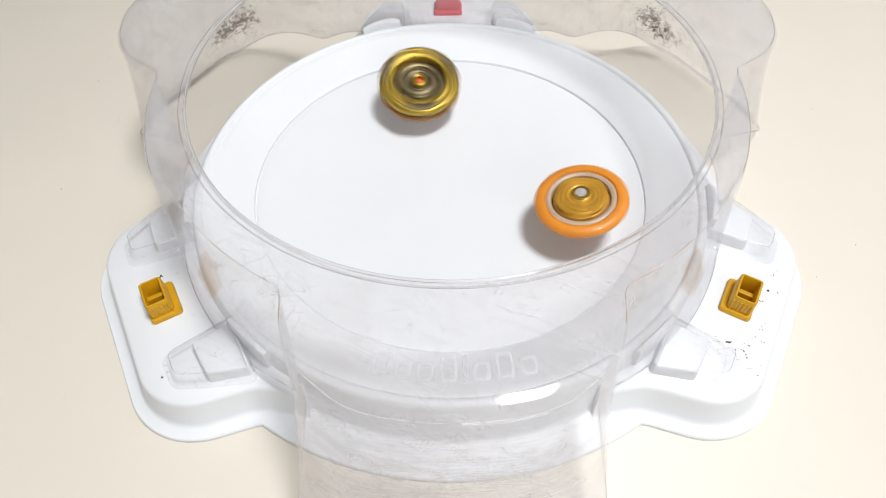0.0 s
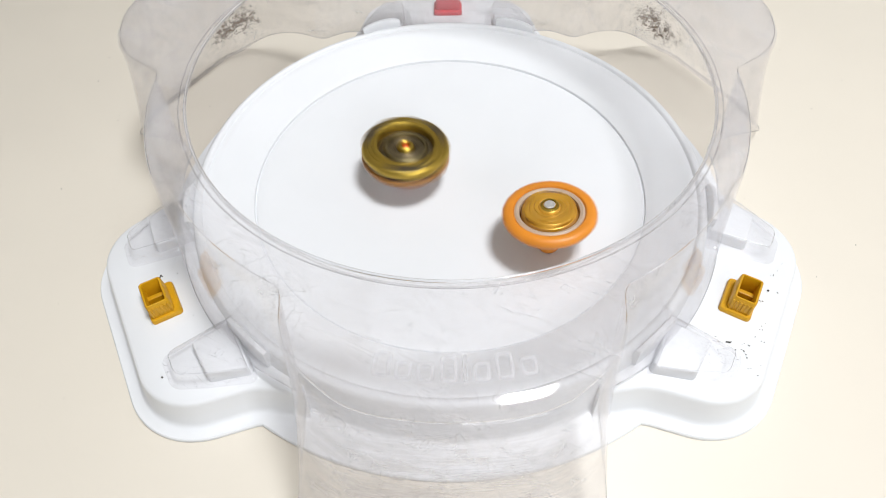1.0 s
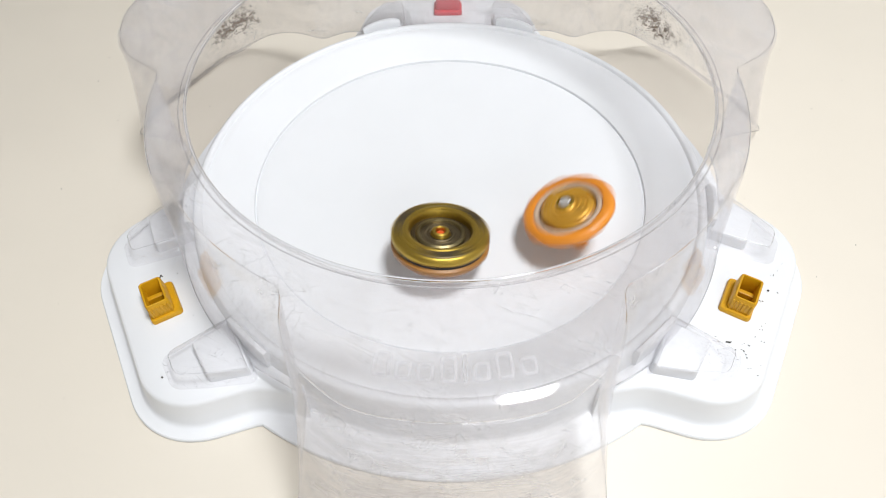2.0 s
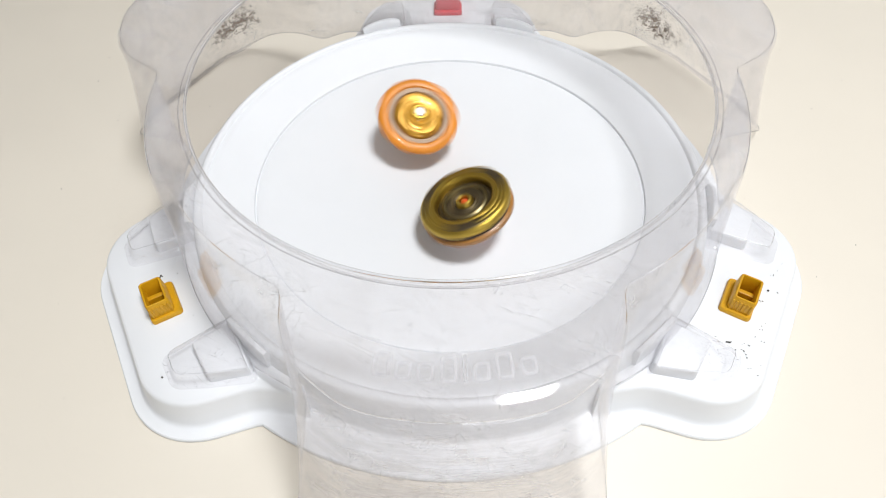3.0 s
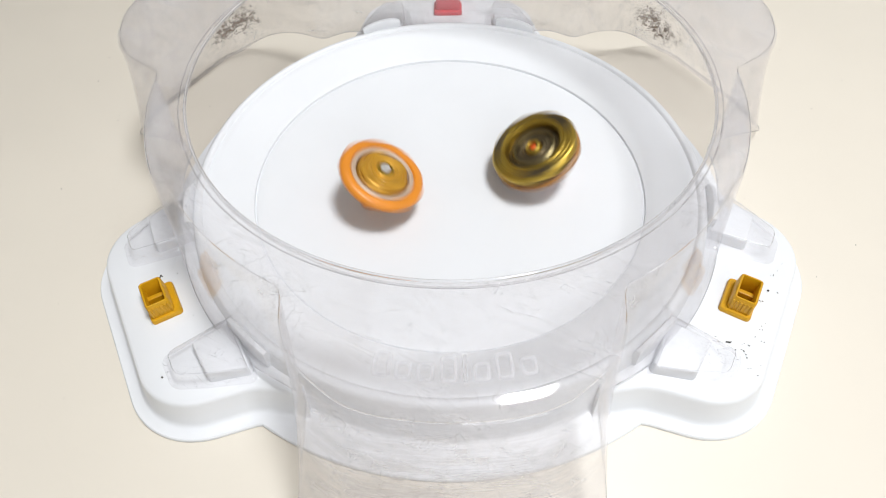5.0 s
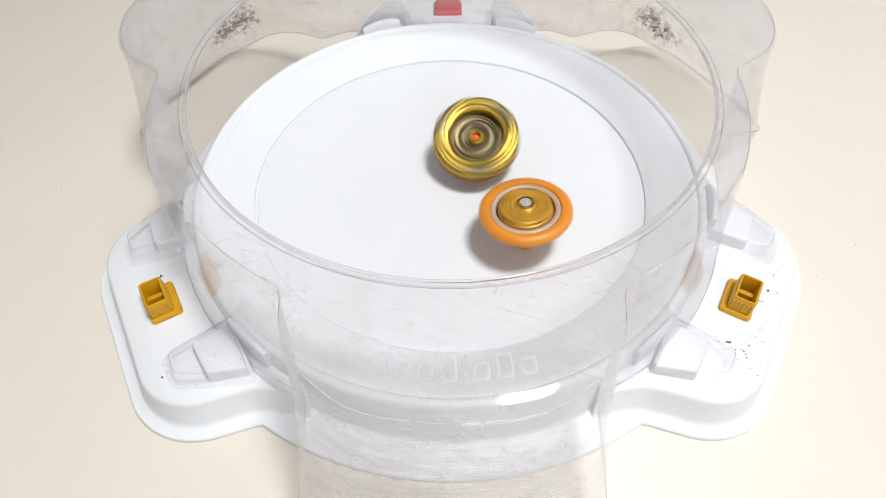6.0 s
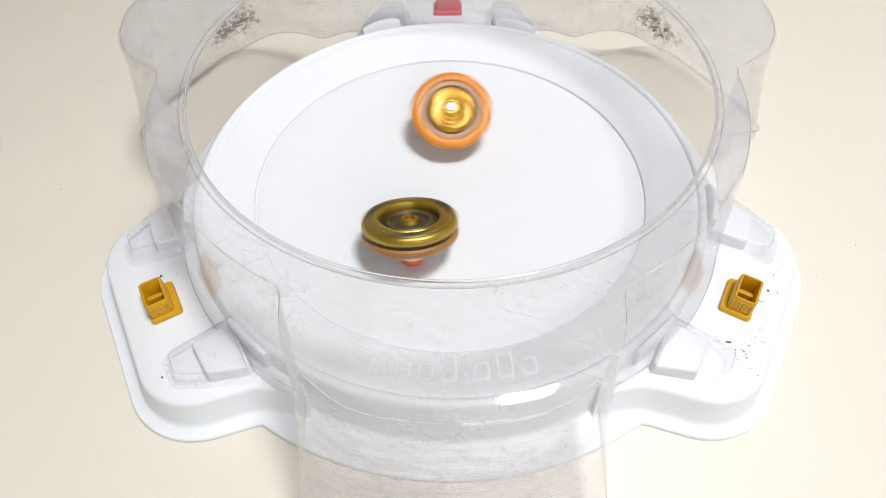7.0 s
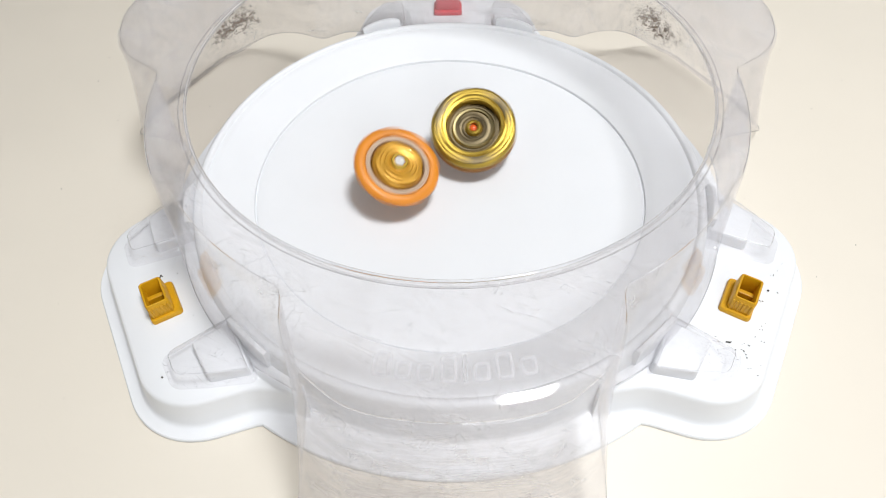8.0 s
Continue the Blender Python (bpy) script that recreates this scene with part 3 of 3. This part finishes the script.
def on_lobe(deg, pairs):
    return [(*turned((u * U, v * U), deg), Z0 + 0.0002) for u, v in pairs]


def scatter():
    rng = random.Random(7)
    free = [(rng.uniform(1.56, 1.66), rng.uniform(-0.36, 0.34)) for _ in range(26)] + [(rng.uniform(1.45, 1.62), rng.uniform(-0.30, -0.20)) for _ in range(8)]
    crumbs("crumbs", on_lobe(330, free), 0.00029, "tiny dark crumbs scattered on a white lobe")
    crumbs("crumbs", on_lobe(330, [(1.505, -0.235), (1.515, -0.232), (1.60, 0.12)]), 0.00062, "larger dark crumbs on a white lobe")
    crumbs("crumbs", on_lobe(210, [(1.47, -0.155), (1.478, -0.150), (1.465, -0.148), (1.60, 0.36), (1.40, -0.13), (1.40, 0.13)]), 0.00045, "dark crumbs on a white lobe beside the peg")
    table_spots = [(rng.uniform(-0.30, 0.32), rng.uniform(-0.18, 0.25), 0.0) for _ in range(26)]
    table_spots = [p for p in table_spots if math.hypot(p[0], p[1]) > 0.215]
    crumbs("crumbs", table_spots + [(0.203, -0.168, 0), (0.186, 0.002, 0), (0.258, 0.086, 0), (0.241, -0.035, 0), (-0.234, 0.078, 0), (-0.172, 0.092, 0), (-0.234, 0.083, 0), (0.257, 0.027, 0)], 0.0003, "few tiny dark specks on the cream table")


scatter()
top_gold = gold_top()
top_orange = orange_top()


def stand(x, y, z, nx, ny, spin):
    """Pose of a top whose tip touches at (x, y, z), its axis leaning to (nx, ny), turned by spin degrees."""
    axis = Vector((nx, ny, math.sqrt(max(0.05, 1 - nx * nx - ny * ny))))
    lean = Vector((0, 0, 1)).rotation_difference(axis).to_matrix().to_4x4()
    return Matrix.Translation((x, y, z)) @ lean @ Matrix.Rotation(radians(spin), 4, "Z")


def spun(way, path):
    """Rows for walk() from rows of (t, x, y, z, nx, ny): three steps to a row, the top turning fast on its axis."""
    rows = []
    for i in range(len(path)):
        before, a = path[max(i - 1, 0)], path[i]
        b, after = path[min(i + 1, len(path) - 1)], path[min(i + 2, len(path) - 1)]
        for k in range(3 if i + 1 < len(path) else 1):
            f = k / 3
            v = [0.5 * (2 * q + f * (r - p) + f * f * (2 * p - 5 * q + 4 * r - w) + f * f * f * (3 * q - p - 3 * r + w)) for p, q, r, w in zip(before[1:], a[1:], b[1:], after[1:])]
            rows.append((a[0] + k / 30, stand(*v, way * 84 * len(rows) % 360)))
    return rows


def motions():
    walk(top_gold, spun(1, [
        (0.0, -0.0200, 0.0731, 0.0165, 0.043, -0.255), (0.1, -0.0429, 0.0785, 0.0178, 0.092, -0.235),
        (0.2, -0.0466, 0.0597, 0.0164, 0.102, -0.236), (0.3, -0.0408, 0.0355, 0.0147, 0.089, -0.166),
        (0.4, -0.0279, 0.0034, 0.0134, 0.062, -0.140), (0.5, -0.0357, -0.0041, 0.0137, 0.057, -0.067),
        (0.6, -0.0427, -0.0068, 0.0141, 0.094, -0.060), (0.7, -0.0326, -0.0128, 0.0137, 0.070, -0.021),
        (0.8, -0.0176, -0.0197, 0.0134, 0.037, -0.022), (0.9, -0.0125, -0.0109, 0.0131, 0.026, -0.025),
        (1.0, -0.0271, 0.0076, 0.0134, 0.054, 0.047), (1.1, -0.0304, 0.0160, 0.0137, 0.098, 0.033),
        (1.2, -0.0264, 0.0135, 0.0135, 0.155, 0.084), (1.3, -0.0329, 0.0550, 0.0154, 0.187, -0.089),
        (1.4, -0.0489, 0.1149, 0.0244, 0.250, -0.130), (1.5, -0.0441, 0.1055, 0.0209, 0.277, -0.118),
        (1.6, -0.0301, 0.0512, 0.0151, 0.259, -0.163), (1.7, -0.0121, -0.0030, 0.0130, 0.124, -0.134),
        (1.8, -0.0044, -0.0327, 0.0136, 0.049, 0.038), (1.9, -0.0027, -0.0526, 0.0146, 0.025, 0.180),
        (2.0, -0.0064, -0.0631, 0.0154, 0.051, 0.257), (2.1, -0.0142, -0.0637, 0.0155, 0.102, 0.279),
        (2.2, -0.0224, -0.0599, 0.0154, 0.159, 0.274), (2.3, -0.0255, -0.0530, 0.0151, 0.197, 0.245),
        (2.4, -0.0227, -0.0413, 0.0143, 0.213, 0.181), (2.5, -0.0145, -0.0295, 0.0136, 0.124, 0.105),
        (2.6, -0.0011, -0.0174, 0.0131, -0.078, 0.010), (2.7, 0.0085, -0.0076, 0.0130, -0.233, -0.081),
        (2.8, 0.0131, -0.0029, 0.0131, -0.327, -0.149), (2.9, 0.0139, -0.0169, 0.0132, -0.325, -0.075),
        (3.0, 0.0169, -0.0351, 0.0139, -0.335, 0.087), (3.1, 0.0180, -0.0453, 0.0144, -0.306, 0.130),
        (3.2, 0.0174, -0.0509, 0.0147, -0.288, 0.183), (3.3, 0.0147, -0.0531, 0.0148, -0.262, 0.215),
        (3.4, 0.0141, -0.0486, 0.0145, -0.270, 0.261), (3.5, -0.0058, -0.0556, 0.0149, -0.202, 0.308),
        (3.6, -0.0238, -0.0627, 0.0157, -0.080, 0.376), (3.7, -0.0331, -0.0637, 0.0161, -0.026, 0.412),
        (3.8, -0.0382, -0.0659, 0.0165, 0.052, 0.452), (3.9, -0.0387, -0.0586, 0.0160, 0.130, 0.430),
        (4.0, -0.0365, -0.0421, 0.0148, 0.188, 0.376), (4.1, -0.0659, -0.0076, 0.0156, 0.277, 0.288),
        (4.2, -0.0874, 0.0244, 0.0180, 0.393, 0.213), (4.3, -0.0962, 0.0422, 0.0197, 0.482, 0.157),
        (4.4, -0.0873, 0.0500, 0.0191, 0.543, 0.122), (4.5, -0.0579, 0.0387, 0.0159, 0.503, 0.118),
        (4.6, -0.0349, 0.0439, 0.0149, 0.512, 0.100), (4.7, -0.0101, 0.0539, 0.0148, 0.375, 0.104),
        (4.8, 0.0209, 0.0451, 0.0145, 0.048, 0.021), (4.9, 0.0497, 0.0309, 0.0150, -0.302, -0.066),
        (5.0, 0.0610, 0.0096, 0.0153, -0.437, -0.040), (5.1, 0.0558, -0.0210, 0.0151, -0.425, 0.089),
        (5.2, 0.0423, -0.0454, 0.0153, -0.335, 0.207), (5.3, 0.0196, -0.0562, 0.0151, -0.154, 0.268),
        (5.4, -0.0079, -0.0577, 0.0150, 0.081, 0.280), (5.5, -0.0267, -0.0473, 0.0147, 0.229, 0.209),
        (5.6, -0.0366, -0.0209, 0.0140, 0.296, 0.041), (5.7, -0.0316, 0.0044, 0.0136, 0.231, -0.196),
        (5.8, -0.0106, 0.0227, 0.0134, 0.023, -0.360), (5.9, 0.0026, 0.0318, 0.0135, -0.011, -0.398),
        (6.0, 0.0183, 0.0290, 0.0137, -0.090, -0.396), (6.1, 0.0333, 0.0226, 0.0139, -0.211, -0.327),
        (6.2, 0.0486, 0.0225, 0.0147, -0.361, -0.266), (6.3, 0.0580, 0.0258, 0.0154, -0.485, -0.199),
        (6.4, 0.0553, 0.0207, 0.0151, -0.514, -0.113), (6.5, 0.0475, 0.0069, 0.0144, -0.491, -0.034),
        (6.6, 0.0370, -0.0132, 0.0139, -0.424, 0.116), (6.7, 0.0227, -0.0324, 0.0139, -0.311, 0.227),
        (6.8, 0.0100, -0.0444, 0.0142, -0.230, 0.312), (6.9, -0.0064, -0.0559, 0.0149, -0.108, 0.386),
        (7.0, -0.0208, -0.0573, 0.0152, -0.029, 0.403), (7.1, -0.0327, -0.0567, 0.0156, 0.122, 0.406),
        (7.2, -0.0391, -0.0487, 0.0153, 0.274, 0.308), (7.3, -0.0425, -0.0349, 0.0148, 0.339, 0.205),
        (7.4, -0.0436, -0.0148, 0.0142, 0.383, 0.110), (7.5, -0.0389, -0.0039, 0.0139, 0.376, 0.036),
        (7.6, -0.0346, 0.0132, 0.0138, 0.337, -0.114), (7.7, -0.0239, 0.0272, 0.0138, 0.238, -0.263),
        (7.8, -0.0113, 0.0370, 0.0138, 0.120, -0.340), (7.9, 0.0044, 0.0412, 0.0140, 0.005, -0.405),
        (8.0, 0.0163, 0.0379, 0.0140, -0.062, -0.420)]))
    walk(top_orange, spun(-1, [
        (0.0, 0.0756, -0.0360, 0.0172, -0.193, -0.003), (0.1, 0.0817, -0.0355, 0.0178, -0.190, -0.034),
        (0.2, 0.0825, -0.0281, 0.0176, -0.236, -0.000), (0.3, 0.0712, -0.0176, 0.0162, -0.242, 0.019),
        (0.4, 0.0408, -0.0150, 0.0141, -0.146, 0.006), (0.5, 0.0406, -0.0340, 0.0147, -0.124, 0.043),
        (0.6, 0.0487, -0.0477, 0.0158, -0.105, 0.096), (0.7, 0.0554, -0.0537, 0.0166, -0.089, 0.079),
        (0.8, 0.0575, -0.0482, 0.0164, -0.157, 0.101), (0.9, 0.0534, -0.0449, 0.0159, -0.151, 0.067),
        (1.0, 0.0552, -0.0478, 0.0162, -0.093, 0.120), (1.1, 0.0466, -0.0387, 0.0152, -0.103, 0.051),
        (1.2, 0.0221, -0.0385, 0.0142, -0.049, 0.076), (1.3, 0.0111, -0.0840, 0.0173, -0.083, 0.173),
        (1.4, 0.0199, -0.1192, 0.0230, -0.154, 0.187), (1.5, 0.0261, -0.1352, 0.0287, -0.171, 0.278),
        (1.6, 0.0366, -0.1252, 0.0263, -0.193, 0.269), (1.7, 0.0324, -0.1053, 0.0203, -0.162, 0.250),
        (1.8, 0.0453, -0.0882, 0.0189, -0.230, 0.231), (1.9, 0.0611, -0.0687, 0.0181, -0.319, 0.192),
        (2.0, 0.0736, -0.0446, 0.0175, -0.399, 0.113), (2.1, 0.0719, -0.0110, 0.0162, -0.433, -0.050),
        (2.2, 0.0608, 0.0212, 0.0155, -0.402, -0.230), (2.3, 0.0361, 0.0409, 0.0148, -0.251, -0.332),
        (2.4, 0.0067, 0.0512, 0.0146, -0.046, -0.386), (2.5, -0.0219, 0.0478, 0.0147, 0.155, -0.354),
        (2.6, -0.0461, 0.0391, 0.0152, 0.327, -0.291), (2.7, -0.0592, 0.0316, 0.0157, 0.425, -0.245),
        (2.8, -0.0635, 0.0257, 0.0158, 0.466, -0.197), (2.9, -0.0469, 0.0376, 0.0151, 0.350, -0.284),
        (3.0, -0.0242, 0.0462, 0.0146, 0.200, -0.366), (3.1, -0.0010, 0.0478, 0.0143, -0.002, -0.412),
        (3.2, 0.0195, 0.0421, 0.0143, -0.085, -0.425), (3.3, 0.0374, 0.0306, 0.0144, -0.241, -0.378),
        (3.4, 0.0502, 0.0143, 0.0146, -0.325, -0.306), (3.5, 0.0735, 0.0144, 0.0164, -0.376, -0.249),
        (3.6, 0.0843, 0.0029, 0.0173, -0.452, -0.119), (3.7, 0.0825, -0.0137, 0.0172, -0.443, 0.026),
        (3.8, 0.0698, -0.0352, 0.0167, -0.399, 0.141), (3.9, 0.0472, -0.0510, 0.0159, -0.283, 0.277),
        (4.0, 0.0294, -0.0562, 0.0154, -0.217, 0.338), (4.1, 0.0393, -0.0665, 0.0166, -0.114, 0.236),
        (4.2, 0.0270, -0.0632, 0.0158, -0.056, 0.178), (4.3, 0.0096, -0.0565, 0.0149, 0.018, 0.186),
        (4.4, -0.0048, -0.0409, 0.0140, 0.107, 0.125), (4.5, -0.0142, -0.0279, 0.0135, 0.181, 0.143),
        (4.6, -0.0122, -0.0416, 0.0141, 0.120, 0.103), (4.7, -0.0036, -0.0439, 0.0141, 0.006, 0.086),
        (4.8, -0.0193, -0.0386, 0.0141, 0.148, 0.086), (4.9, -0.0386, -0.0301, 0.0144, 0.324, 0.073),
        (5.0, -0.0491, -0.0122, 0.0145, 0.405, -0.022), (5.1, -0.0502, 0.0171, 0.0147, 0.387, -0.213),
        (5.2, -0.0383, 0.0370, 0.0146, 0.285, -0.322), (5.3, -0.0136, 0.0497, 0.0145, 0.092, -0.403),
        (5.4, 0.0100, 0.0487, 0.0145, -0.093, -0.399), (5.5, 0.0329, 0.0339, 0.0143, -0.270, -0.308),
        (5.6, 0.0411, 0.0156, 0.0141, -0.279, -0.232), (5.7, 0.0362, -0.0064, 0.0138, -0.143, -0.146),
        (5.8, 0.0318, -0.0274, 0.0140, -0.026, -0.062), (5.9, 0.0404, -0.0413, 0.0150, -0.135, 0.017),
        (6.0, 0.0428, -0.0444, 0.0153, -0.093, 0.089), (6.1, 0.0407, -0.0471, 0.0153, -0.180, 0.122),
        (6.2, 0.0244, -0.0581, 0.0154, -0.111, 0.239), (6.3, 0.0048, -0.0745, 0.0163, -0.049, 0.327),
        (6.4, -0.0159, -0.0758, 0.0166, 0.096, 0.329), (6.5, -0.0307, -0.0651, 0.0161, 0.214, 0.269),
        (6.6, -0.0471, -0.0447, 0.0155, 0.376, 0.061), (6.7, -0.0514, -0.0133, 0.0147, 0.460, -0.097),
        (6.8, -0.0445, 0.0173, 0.0143, 0.403, -0.251), (6.9, -0.0239, 0.0419, 0.0144, 0.155, -0.383),
        (7.0, 0.0017, 0.0542, 0.0147, -0.009, -0.456), (7.1, 0.0258, 0.0480, 0.0147, -0.167, -0.387),
        (7.2, 0.0458, 0.0338, 0.0149, -0.352, -0.279), (7.3, 0.0531, 0.0065, 0.0147, -0.422, -0.108),
        (7.4, 0.0496, -0.0221, 0.0147, -0.397, 0.084), (7.5, 0.0276, -0.0463, 0.0147, -0.208, 0.209),
        (7.6, 0.0072, -0.0585, 0.0151, 0.029, 0.292), (7.7, -0.0130, -0.0556, 0.0149, 0.169, 0.235),
        (7.8, -0.0322, -0.0467, 0.0149, 0.283, 0.138), (7.9, -0.0457, -0.0230, 0.0145, 0.368, -0.008),
        (8.0, -0.0378, 0.0011, 0.0138, 0.293, -0.246)]))


motions()
